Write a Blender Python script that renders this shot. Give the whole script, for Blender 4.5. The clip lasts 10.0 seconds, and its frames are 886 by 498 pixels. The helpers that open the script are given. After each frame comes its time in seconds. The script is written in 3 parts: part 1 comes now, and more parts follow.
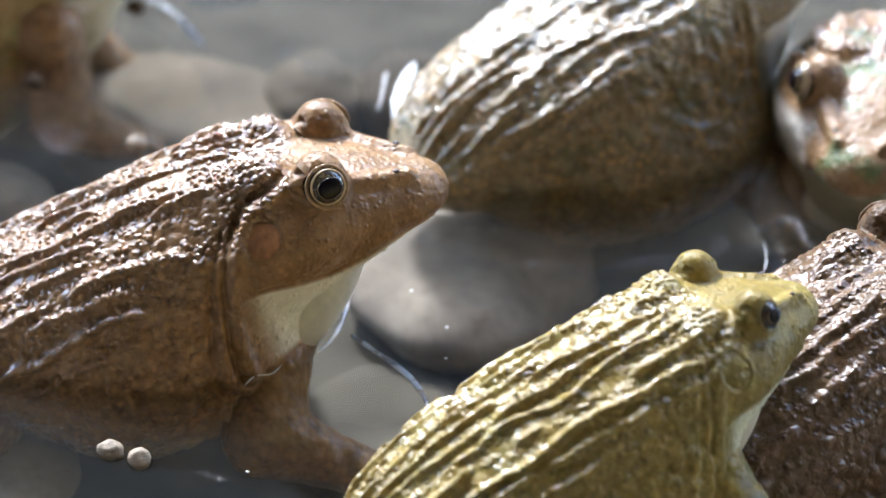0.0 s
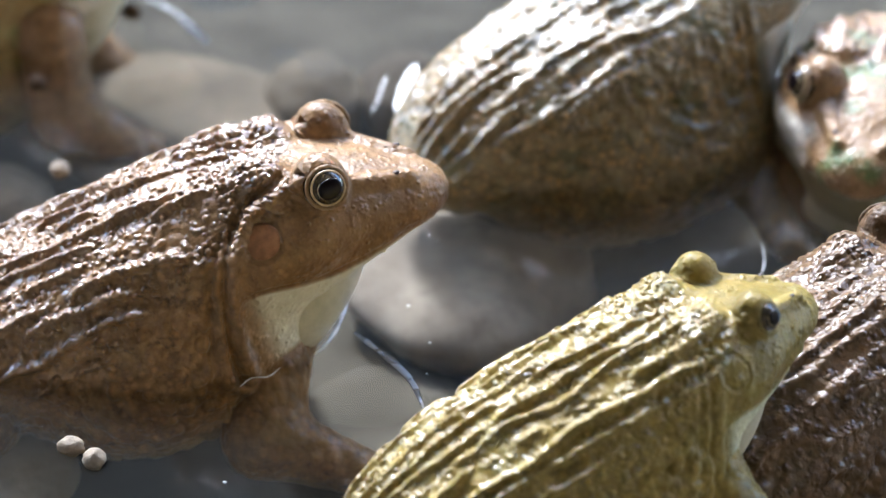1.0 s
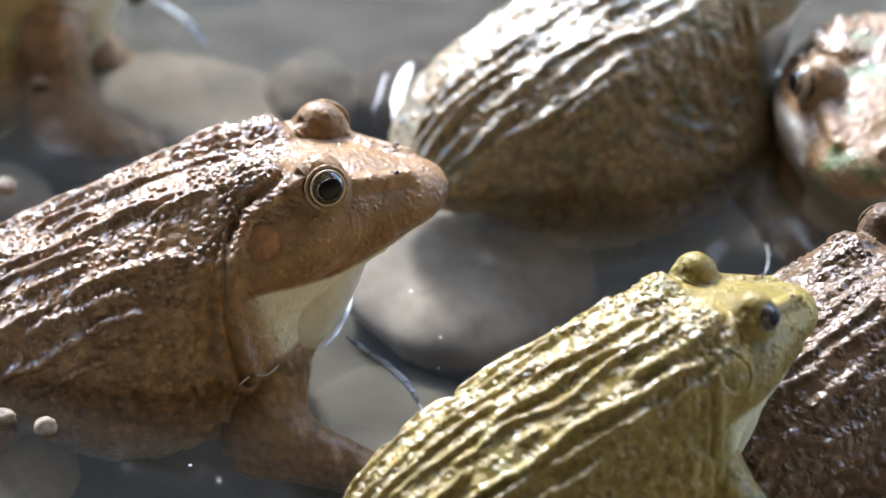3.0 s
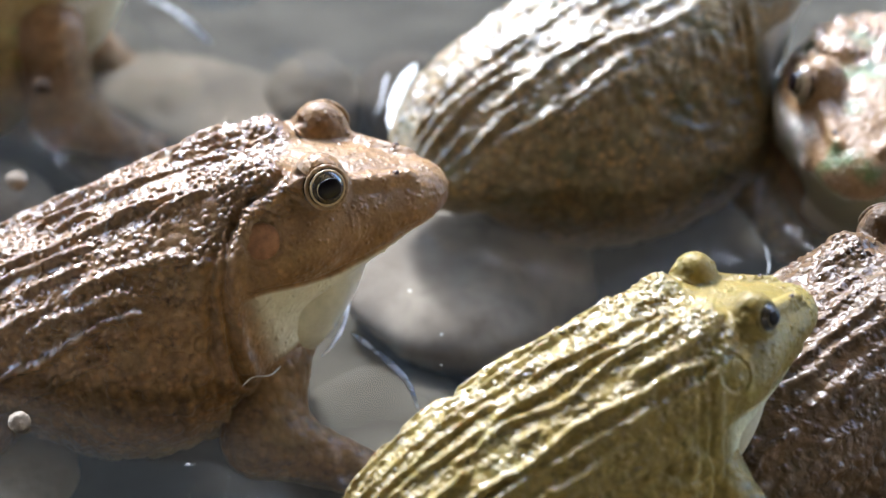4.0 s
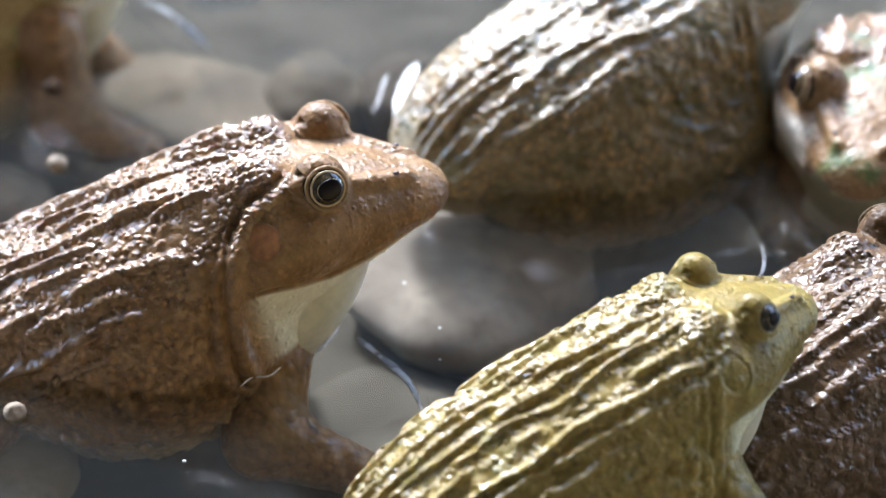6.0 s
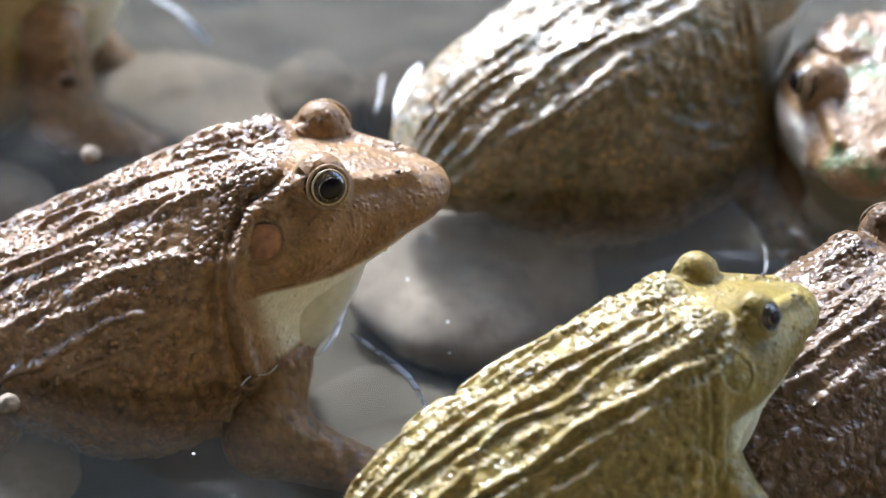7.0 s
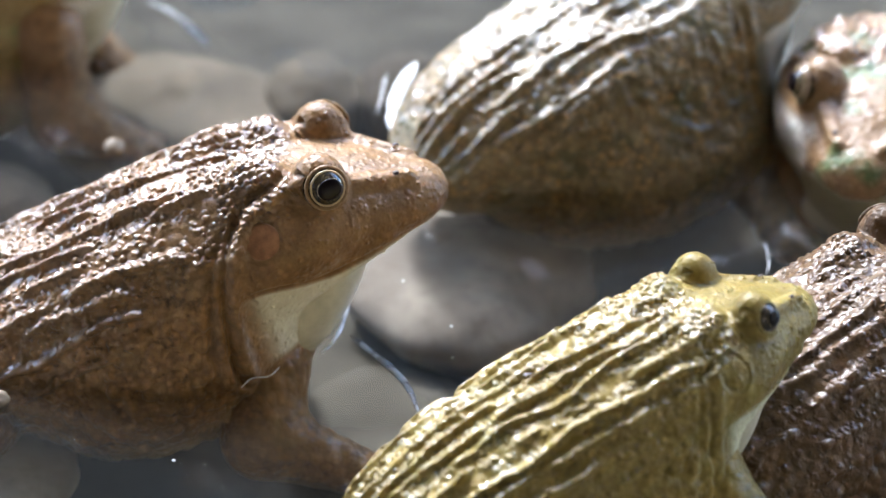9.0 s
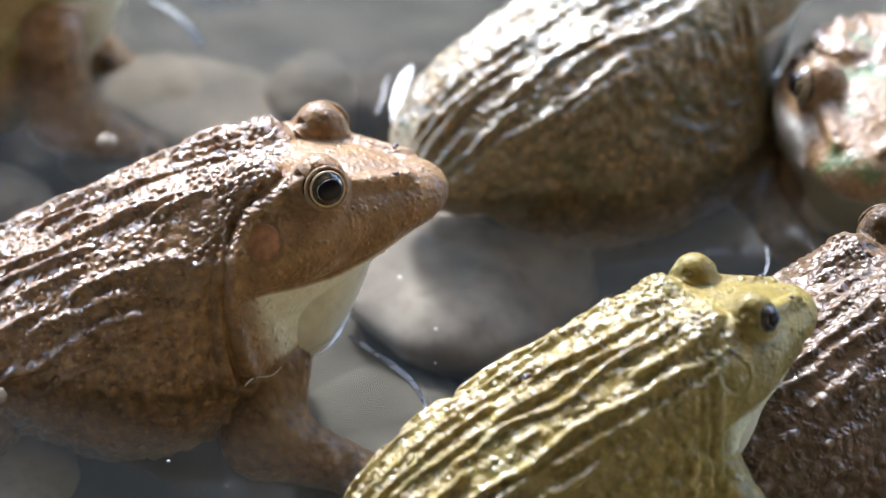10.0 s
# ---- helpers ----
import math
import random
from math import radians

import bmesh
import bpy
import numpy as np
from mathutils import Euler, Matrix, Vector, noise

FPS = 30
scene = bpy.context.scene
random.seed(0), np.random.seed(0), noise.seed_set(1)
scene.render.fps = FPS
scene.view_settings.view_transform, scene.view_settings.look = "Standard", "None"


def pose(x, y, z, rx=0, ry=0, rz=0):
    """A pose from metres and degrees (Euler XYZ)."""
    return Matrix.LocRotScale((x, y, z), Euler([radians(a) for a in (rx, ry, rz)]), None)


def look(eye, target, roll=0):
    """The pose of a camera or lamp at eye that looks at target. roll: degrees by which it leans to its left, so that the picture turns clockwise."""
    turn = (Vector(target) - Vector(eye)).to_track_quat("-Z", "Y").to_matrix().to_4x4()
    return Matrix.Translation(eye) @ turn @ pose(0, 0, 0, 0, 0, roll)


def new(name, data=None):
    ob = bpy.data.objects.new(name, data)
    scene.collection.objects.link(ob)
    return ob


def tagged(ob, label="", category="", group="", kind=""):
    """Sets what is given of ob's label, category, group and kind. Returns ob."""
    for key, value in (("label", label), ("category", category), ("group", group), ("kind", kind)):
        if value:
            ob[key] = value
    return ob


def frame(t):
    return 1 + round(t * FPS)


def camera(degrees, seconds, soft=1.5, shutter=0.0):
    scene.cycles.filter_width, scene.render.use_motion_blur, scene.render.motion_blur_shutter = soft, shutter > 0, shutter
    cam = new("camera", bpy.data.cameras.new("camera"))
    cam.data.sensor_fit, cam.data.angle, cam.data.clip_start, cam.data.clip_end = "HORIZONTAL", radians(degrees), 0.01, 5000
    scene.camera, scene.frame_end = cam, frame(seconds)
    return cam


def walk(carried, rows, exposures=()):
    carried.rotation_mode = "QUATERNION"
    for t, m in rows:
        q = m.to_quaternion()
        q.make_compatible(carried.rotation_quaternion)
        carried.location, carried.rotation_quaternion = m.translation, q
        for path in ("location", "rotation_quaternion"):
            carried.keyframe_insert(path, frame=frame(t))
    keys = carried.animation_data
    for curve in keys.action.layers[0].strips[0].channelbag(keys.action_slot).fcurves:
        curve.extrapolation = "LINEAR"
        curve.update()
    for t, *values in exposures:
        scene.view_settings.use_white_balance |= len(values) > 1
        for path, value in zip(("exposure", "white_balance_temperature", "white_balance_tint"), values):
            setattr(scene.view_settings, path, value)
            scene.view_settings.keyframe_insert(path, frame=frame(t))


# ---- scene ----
import itertools

# ---- camera: a long lens on a stand, looking down on a shallow pool ----
EYE = (0.0, -0.6062, 0.35)
cam = camera(14.0, 10.0, soft=1.15)
cam.data.dof.use_dof = True
cam.data.dof.focus_distance = 0.624
cam.data.dof.aperture_fstop = 15.0
REST = look(EYE, (0, 0, 0))


def sway(right, down, roll=0.0):
    """The stand's slight sway: the picture slips by thousandths of its width to the right and down, and turns."""
    return REST @ pose(0, 0, 0, 0.014 * down, 0.014 * right, roll)


walk(cam, [(0.0, sway(0.7, -2.5, -0.16)), (0.5, sway(0.5, -2.2, -0.13)), (1.0, sway(0.6, -1.2, -0.06)), (1.5, sway(0.4, -1.4)), (2.0, sway(0.2, -1.2)), (2.7, sway(0.3, -1.1)),
           (4.0, sway(0.1, -1.2)), (4.5, sway(0.0, 0.0)), (5.7, sway(0.0, 0.0)), (6.8, sway(1.9, -1.9)), (8.0, sway(1.9, -1.9)), (8.5, sway(1.7, -1.3)),
           (9.0, sway(0.0, -0.7)), (9.5, sway(-0.4, -0.4)), (10.0, sway(0.0, 0.0))], exposures=[(0.0, 1.31, 5420, 8), (10.0, 1.31, 5420, 8)])

# ---- light: open sky and a sun behind the frogs ----
SUN_ELEVATION, SUN_AZIMUTH = 42.0, -17.0      # degrees; azimuth from +y towards +x
world = bpy.data.worlds.new("sky")
scene.world = world
world.use_nodes = True
wn = world.node_tree.nodes
sky = wn.new("ShaderNodeTexSky")
sky.sky_type = "NISHITA"
sky.sun_disc = False
sky.dust_density = 2.0
sky.ozone_density = 0.6
sky.sun_elevation = radians(SUN_ELEVATION)
sky.sun_rotation = radians(SUN_AZIMUTH)
wn["Background"].inputs["Strength"].default_value = 0.8
world.node_tree.links.new(sky.outputs[0], wn["Background"].inputs["Color"])
sun = new("sun", bpy.data.lights.new("sun", "SUN"))
sun.data.energy = 3.35
sun.data.angle = radians(7.0)
sun.data.color = (1.0, 0.985, 0.965)
a, e = radians(SUN_AZIMUTH), radians(SUN_ELEVATION)
sun.matrix_world = look((2 * math.sin(a) * math.cos(e), 2 * math.cos(a) * math.cos(e), 2 * math.sin(e)), (0, 0, 0))


# ---- materials ----
class Nodes:
    """Short hand for a node material."""

    def __init__(self, name):
        self.mat = bpy.data.materials.new(name)
        self.mat.use_nodes = True
        self.tree = self.mat.node_tree
        self.bsdf = self.tree.nodes["Principled BSDF"]
        self.out = self.tree.nodes["Material Output"]

    def add(self, kind, ins=(), **props):
        n = self.tree.nodes.new(kind)
        for k, v in props.items():
            setattr(n, k, v)
        for k, v in dict(ins).items():
            self.put(n.inputs[k], v)
        return n

    def put(self, socket, v):
        if isinstance(v, bpy.types.NodeSocket):
            self.tree.links.new(v, socket)
        else:
            socket.default_value = v

    def coords(self):
        return self.add("ShaderNodeTexCoord").outputs["Object"]

    def noise(self, vec, scale, detail=4.0, rough=0.55):
        return self.add("ShaderNodeTexNoise", {"Vector": vec, "Scale": scale, "Detail": detail, "Roughness": rough}).outputs["Fac"]

    def ramp(self, fac, lo, hi, out_lo=0.0, out_hi=1.0):
        return self.add("ShaderNodeMapRange", {"Value": fac, "From Min": lo, "From Max": hi, "To Min": out_lo, "To Max": out_hi}).outputs["Result"]

    def math(self, op, a, b):
        return self.add("ShaderNodeMath", {0: a, 1: b}, operation=op).outputs[0]

    def mix(self, fac, a, b):
        n = self.add("ShaderNodeMix", data_type="RGBA")
        self.put(n.inputs[0], fac)
        self.put(n.inputs[6], (*a, 1) if isinstance(a, tuple) else a)
        self.put(n.inputs[7], (*b, 1) if isinstance(b, tuple) else b)
        return n.outputs[2]

    def bump(self, height, strength, distance, normal=None):
        ins = {"Height": height, "Strength": strength, "Distance": distance}
        if normal is not None:
            ins["Normal"] = normal
        return self.add("ShaderNodeBump", ins).outputs["Normal"]

    def attribute(self, name):
        n = self.add("ShaderNodeAttribute", attribute_name=name)
        return self.add("ShaderNodeSeparateColor", {0: n.outputs["Color"]}).outputs

    def set(self, **ins):
        for k, v in ins.items():
            self.put(self.bsdf.inputs[k.replace("_", " ")], v)
        return self.mat


def skin(name, dark, mid, light, pale, accent=(0.10, 0.13, 0.05), accent_amount=0.3, fleck=None, back=0.0, wet=1.0):
    """Wet frog skin. The mesh's own colours: red = pale underside, green = folds of the back, blue = smooth head."""
    n = Nodes(name)
    vec = n.coords()
    tone = n.attribute("tone")
    broad = n.ramp(n.noise(vec, 90, 3), 0.35, 0.65)
    blotch = n.ramp(n.noise(vec, 260, 4, 0.65), 0.38, 0.64)
    fine = n.ramp(n.noise(vec, 1400, 3, 0.6), 0.3, 0.7)
    col = n.mix(blotch, mid, light)
    col = n.mix(n.math("MULTIPLY", broad, 0.45), col, mid)
    body = n.ramp(tone[2], 0.0, 1.0, 1.0, 0.2)
    warts = n.add("ShaderNodeTexVoronoi", {"Vector": vec, "Scale": 430.0, "Randomness": 1.0}, feature="F1").outputs["Distance"]
    gaps = n.math("MULTIPLY", n.ramp(n.math("ADD", warts, n.math("MULTIPLY", n.noise(vec, 240, 3), 0.5)), 0.5, 1.0), n.math("MULTIPLY", body, n.ramp(tone[1], 0.0, 0.5, 0.42, 0.1)))
    col = n.mix(gaps, col, dark)
    col = n.mix(n.math("MULTIPLY", n.ramp(n.noise(vec, 420, 5, 0.7), 0.55, 0.68), n.math("MULTIPLY", body, 0.75)), col, dark)
    col = n.mix(n.math("MULTIPLY", n.ramp(n.noise(vec, 130, 3), 0.52, 0.66), accent_amount), col, accent)
    col = n.mix(n.math("MULTIPLY", fine, 0.25), col, dark)
    dots = n.add("ShaderNodeTexVoronoi", {"Vector": vec, "Scale": 620.0, "Randomness": 1.0}, feature="F1").outputs["Distance"]
    col = n.mix(n.math("MULTIPLY", n.ramp(dots, 0.18, 0.5, 1.0, 0.0), n.ramp(n.noise(vec, 180, 3), 0.35, 0.6, 0.1, 0.6)), col, fleck or light)
    if back:
        col = n.mix(n.math("MULTIPLY", tone[1], n.ramp(n.noise(vec, 200, 3), 0.3, 0.7, back * 0.7, back * 1.3)), col, dark)
    col = n.mix(n.math("MULTIPLY", tone[0], n.ramp(n.noise(vec, 500, 3), 0.2, 0.6, 0.75, 1.0)), col, pale)
    col = n.mix(n.math("MULTIPLY", n.math("SUBTRACT", tone[2], tone[0]), n.ramp(n.noise(vec, 150, 4, 0.6), 0.3, 0.7, 0.05, 0.4)), col, dark)
    grain = n.add("ShaderNodeTexVoronoi", {"Vector": vec, "Scale": 1050.0, "Randomness": 1.0}, feature="SMOOTH_F1").outputs["Distance"]
    grain = n.ramp(grain, 0.0, 0.55, 1.0, 0.0)
    patch = n.ramp(n.noise(vec, 330, 2), 0.42, 0.6)
    amount = n.math("MULTIPLY", patch, n.ramp(n.math("ADD", tone[1], n.math("MULTIPLY", tone[2], 0.5)), 0.1, 0.7, 0.15, 1.0))
    amount = n.math("MULTIPLY", amount, n.ramp(tone[2], 0.0, 1.0, 1.0, 0.8))
    film = n.bump(n.math("MULTIPLY", grain, amount), 0.7, 0.0008)
    film = n.bump(n.math("MULTIPLY", n.ramp(warts, 0.1, 0.7, 1.0, 0.0), body), 0.35, 0.0012, film)
    film = n.bump(n.noise(vec, 500, 3, 0.5), 0.2, 0.0006, film)
    nrm = n.bump(n.noise(vec, 900, 5, 0.65), 0.35, 0.0006, film)
    return n.set(Base_Color=col, Roughness=n.ramp(n.noise(vec, 700, 3), 0.3, 0.7, 0.32, 0.5), Specular_IOR_Level=0.27 * wet, IOR=1.42,
                 Coat_Weight=n.ramp(tone[1], 0.1, 0.8, 0.16 * wet, wet), Coat_Roughness=n.ramp(n.noise(vec, 300, 2), 0.35, 0.65, 0.05, 0.13), Coat_Normal=film, Subsurface_Weight=0.05, Subsurface_Radius=(0.002, 0.001, 0.0006), Subsurface_Scale=1.0, Normal=nrm)


def plain(name, color, rough=0.4, vary=0.15, scale=400, metal=0.0, bump=0.2, spec=0.5):
    n = Nodes(name)
    vec = n.coords()
    low = tuple(c * (1 - vary) for c in color)
    high = tuple(min(1, c * (1 + vary)) for c in color)
    return n.set(Base_Color=n.mix(n.ramp(n.noise(vec, scale), 0.3, 0.7), low, high), Roughness=rough, Metallic=metal, Specular_IOR_Level=spec,
                 Normal=n.bump(n.noise(vec, scale * 3), bump, 0.0004))


def iris(name, dark, gold):
    """A wet dark iris with golden flecks."""
    n = Nodes(name)
    vec = n.coords()
    fleck = n.ramp(n.noise(vec, 1700, 5, 0.75), 0.46, 0.66)
    return n.set(Base_Color=n.mix(n.math("MULTIPLY", fleck, 0.8), dark, gold), Roughness=0.25, Specular_IOR_Level=0.3, Coat_Weight=0.6, Coat_Roughness=0.02)


def stone(name, dark, light):
    n = Nodes(name)
    vec = n.coords()
    col = n.mix(n.ramp(n.noise(vec, 45, 5, 0.6), 0.32, 0.68), dark, light)
    col = n.mix(n.math("MULTIPLY", n.ramp(n.noise(vec, 260, 4, 0.7), 0.5, 0.7), 0.5), col, dark)
    return n.set(Base_Color=col, Roughness=0.85, Specular_IOR_Level=0.06, Normal=n.bump(n.noise(vec, 300, 5, 0.65), 0.4, 0.001))


def water_surface():
    """Shallow, slightly milky water: clear sheet with a gloss that grows towards grazing view and a faint haze."""
    n = Nodes("pond_water")
    vec = n.coords()
    warp = n.noise(vec, 26, 2, 0.5)
    fine = n.noise(vec, 85, 2, 0.5)
    nrm = n.bump(warp, 0.18, 0.008)
    nrm = n.bump(fine, 0.05, 0.003, nrm)
    clear = n.add("ShaderNodeBsdfTransparent", {"Color": (0.95, 0.94, 0.90, 1)})
    haze = n.add("ShaderNodeBsdfDiffuse", {"Color": (0.15, 0.137, 0.110, 1)})
    murk = n.add("ShaderNodeMixShader", {0: n.ramp(n.noise(vec, 14, 3, 0.5), 0.3, 0.7, 0.02, 0.055), 1: clear.outputs[0], 2: haze.outputs[0]})
    gloss = n.add("ShaderNodeBsdfGlossy", {"Color": (1, 1, 1, 1), "Roughness": 0.025, "Normal": nrm})
    facing = n.add("ShaderNodeLayerWeight", {"Blend": 0.5, "Normal": nrm}).outputs["Facing"]
    fres = n.ramp(n.math("POWER", facing, 5.0), 0.0, 1.0, 0.02, 1.0)
    both = n.add("ShaderNodeMixShader", {0: fres, 1: murk.outputs[0], 2: gloss.outputs[0]})
    n.tree.links.new(both.outputs[0], n.out.inputs["Surface"])
    return n.mat


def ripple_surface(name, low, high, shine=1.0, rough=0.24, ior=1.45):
    """A drop's edge of water: clear with a sharp gloss; low, high: how much white is painted in for glints."""
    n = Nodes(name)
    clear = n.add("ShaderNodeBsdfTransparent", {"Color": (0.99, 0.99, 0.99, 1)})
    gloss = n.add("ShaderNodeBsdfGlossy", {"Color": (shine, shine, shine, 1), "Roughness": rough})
    glint_white = n.add("ShaderNodeBsdfDiffuse", {"Color": (0.9, 0.9, 0.88, 1)})
    body = n.add("ShaderNodeMixShader", {0: n.ramp(n.noise(n.coords(), 160, 3), 0.35, 0.7, low, high), 1: clear.outputs[0], 2: glint_white.outputs[0]})
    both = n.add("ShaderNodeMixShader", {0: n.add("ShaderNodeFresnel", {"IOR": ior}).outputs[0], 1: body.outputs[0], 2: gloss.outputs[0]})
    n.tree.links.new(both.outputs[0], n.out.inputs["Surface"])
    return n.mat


BROWN = skin("brown_frog_skin", (0.050, 0.025, 0.010), (0.225, 0.122, 0.043), (0.35, 0.205, 0.082), (0.60, 0.56, 0.40), (0.13, 0.10, 0.04), 0.2, (0.36, 0.19, 0.07), 0.3)
OLIVE = skin("olive_frog_skin", (0.080, 0.063, 0.014), (0.200, 0.138, 0.024), (0.315, 0.225, 0.054), (0.60, 0.60, 0.40), (0.17, 0.155, 0.035), 0.4, wet=0.7)
GREYBROWN = skin("greybrown_frog_skin", (0.040, 0.029, 0.014), (0.165, 0.122, 0.050), (0.28, 0.205, 0.092), (0.60, 0.57, 0.46), (0.065, 0.075, 0.03), 0.6, (0.44, 0.25, 0.085))
OCHRE = skin("ochre_frog_skin", (0.07, 0.05, 0.015), (0.33, 0.21, 0.075), (0.42, 0.33, 0.12), (0.60, 0.57, 0.46), (0.18, 0.21, 0.06), 0.8)
DARK = skin("dark_frog_skin", (0.020, 0.011, 0.005), (0.090, 0.049, 0.019), (0.155, 0.090, 0.038), (0.5, 0.45, 0.35), (0.06, 0.05, 0.02), 0.3, wet=0.5)
GREEN = skin("green_frog_skin", (0.07, 0.04, 0.015), (0.22, 0.12, 0.045), (0.36, 0.22, 0.10), (0.80, 0.77, 0.68), (0.05, 0.15, 0.045), 0.75)
EYEBALL = iris("dark_iris", (0.012, 0.009, 0.006), (0.17, 0.115, 0.045))
PUPIL = plain("pupil_black", (0.006, 0.004, 0.005), 0.05, 0.2, 500, 0.0, 0.0, 0.15)
LID_RIM = plain("pale_eyelid_rim", (0.42, 0.31, 0.16), 0.3, 0.25, 1200)
GOLD = plain("golden_iris_rim", (0.50, 0.40, 0.20), 0.25, 0.4, 2500)
EARDRUM = plain("eardrum_skin", (0.25, 0.115, 0.045), 0.55, 0.3, 600, 0.0, 0.2, 0.25)
NOSTRIL = plain("nostril_dark", (0.03, 0.012, 0.008), 0.5, 0.2, 500)
THROAT = plain("throat_skin", (0.47, 0.43, 0.29), 0.35, 0.12, 350)
PELLET = plain("feed_pellet", (0.20, 0.155, 0.105), 0.6, 0.2, 900, 0.0, 0.6, 0.2)
PELLET_BROWN = plain("soaked_pellet", (0.06, 0.036, 0.018), 0.7, 0.25, 900, 0.0, 0.6, 0.08)
SPECK = plain("white_speck", (0.75, 0.75, 0.72), 0.4, 0.1, 900)
SILT = plain("pool_silt", (0.056, 0.050, 0.039), 0.9, 0.35, 60, 0.0, 0.5, 0.06)
STONE_GREY = stone("grey_pebble", (0.034, 0.028, 0.021), (0.080, 0.066, 0.050))
STONE_PALE = stone("pale_grey_pebble", (0.19, 0.175, 0.155), (0.38, 0.345, 0.30))
STONE_TAN = stone("tan_pebble", (0.058, 0.048, 0.034), (0.125, 0.102, 0.074))
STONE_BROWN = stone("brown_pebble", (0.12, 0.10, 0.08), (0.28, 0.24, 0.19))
PLASTER = plain("warm_plaster", (0.62, 0.55, 0.45), 0.9, 0.1, 8)
# dark only so that the water mirrors something dim
DARK_RENDER = plain("dark_unseen_wall", (0.095, 0.085, 0.070), 0.9, 0.2, 6)
WATER = water_surface()
# RIPPLE and SOFT_RIPPLE hold painted white in place of glints; CLEAR_RIPPLE holds none
RIPPLE = ripple_surface("painted_glint_water", 0.55, 1.0)
CLEAR_RIPPLE = ripple_surface("clear_ripple_water", 0.0, 0.0, 1.0, 0.05, 1.11)
SOFT_RIPPLE = ripple_surface("soft_ripple_water", 0.18, 0.42, 0.07, 0.6)


# ---- modelling tools ----
def part(name, verts, faces, material, parent, label="", tone=None, smooth=True):
    me = bpy.data.meshes.new(name)
    me.from_pydata(np.asarray(verts).tolist() if not isinstance(verts, list) else verts, [], faces.tolist() if not isinstance(faces, list) else faces)
    me.materials.append(material)
    if smooth:
        me.polygons.foreach_set("use_smooth", [True] * len(me.polygons))
    if tone is not None:
        at = me.color_attributes.new("tone", "FLOAT_COLOR", "POINT")
        at.data.foreach_set("color", np.concatenate([tone, np.ones((len(tone), 1))], 1).astype(np.float32).ravel())
    ob = new(name, me)
    ob.parent = parent
    return tagged(ob, label) if label else ob


PERM = np.random.RandomState(7).permutation(256)
GRAD = np.random.RandomState(9).normal(size=(256, 3))
GRAD /= np.linalg.norm(GRAD, axis=1)[:, None]


def perlin(p):
    """Gradient noise at the rows of p, about -1 to 1."""
    i = np.floor(p).astype(int)
    f = p - i
    w = f * f * f * (f * (f * 6 - 15) + 10)
    total = np.zeros(len(p))
    for c in itertools.product((0, 1), repeat=3):
        h = PERM[(PERM[(PERM[(i[:, 0] + c[0]) & 255] + i[:, 1] + c[1]) & 255] + i[:, 2] + c[2]) & 255]
        k = np.prod([w[:, a] if c[a] else 1 - w[:, a] for a in range(3)], axis=0)
        total += k * ((f - np.array(c)) * GRAD[h]).sum(1)
    return total * 1.6


def cells(p):
    """Distance from the rows of p to the nearest of the points scattered one to a unit cell."""
    base = np.floor(p).astype(int)
    best = np.full(len(p), 9.0)
    for c in itertools.product((-1, 0, 1), repeat=3):
        i = base + np.array(c)
        h = PERM[(PERM[(PERM[i[:, 0] & 255] + i[:, 1]) & 255] + i[:, 2]) & 255]
        best = np.minimum(best, np.linalg.norm(i + 0.5 + 0.42 * GRAD[h] - p, axis=1))
    return best


def cells_at(p, there):
    """cells() where it counts; far from any point elsewhere."""
    d = np.full(len(p), 9.0)
    d[there] = cells(p[there])
    return d


def ell(q, c, r, tilt=0.0):
    """Signed distance, nearly, to an ellipsoid; tilt in degrees lowers its rear end."""
    x, y, z = q[0] - c[0], q[1] - c[1], q[2] - c[2]
    if tilt:
        s, k = math.sin(radians(tilt)), math.cos(radians(tilt))
        x, z = x * k + z * s, -x * s + z * k
    x, y, z = x / r[0], y / r[1], z / r[2]
    k0 = np.sqrt(x * x + y * y + z * z) + 1e-6
    x, y, z = x / r[0], y / r[1], z / r[2]
    return k0 * (k0 - 1) / (np.sqrt(x * x + y * y + z * z) + 1e-6)


def cap(q, a, b, ra, rb):
    """Signed distance to a tapered capsule."""
    d = [b[i] - a[i] for i in range(3)]
    n = sum(v * v for v in d)
    t = np.clip(((q[0] - a[0]) * d[0] + (q[1] - a[1]) * d[1] + (q[2] - a[2]) * d[2]) / n, 0, 1)
    return np.sqrt((q[0] - a[0] - t * d[0]) ** 2 + (q[1] - a[1] - t * d[1]) ** 2 + (q[2] - a[2] - t * d[2]) ** 2) - (ra + (rb - ra) * t)


def smin(a, b, k):
    h = np.maximum(k - np.abs(a - b), 0) / k
    return np.minimum(a, b) - h * h * k * 0.25


def grid(lo, hi, h):
    ax = [np.arange(l, u + h, h, dtype=np.float32) for l, u in zip(lo, hi)]
    return ax, np.meshgrid(*ax, indexing="ij", sparse=True)


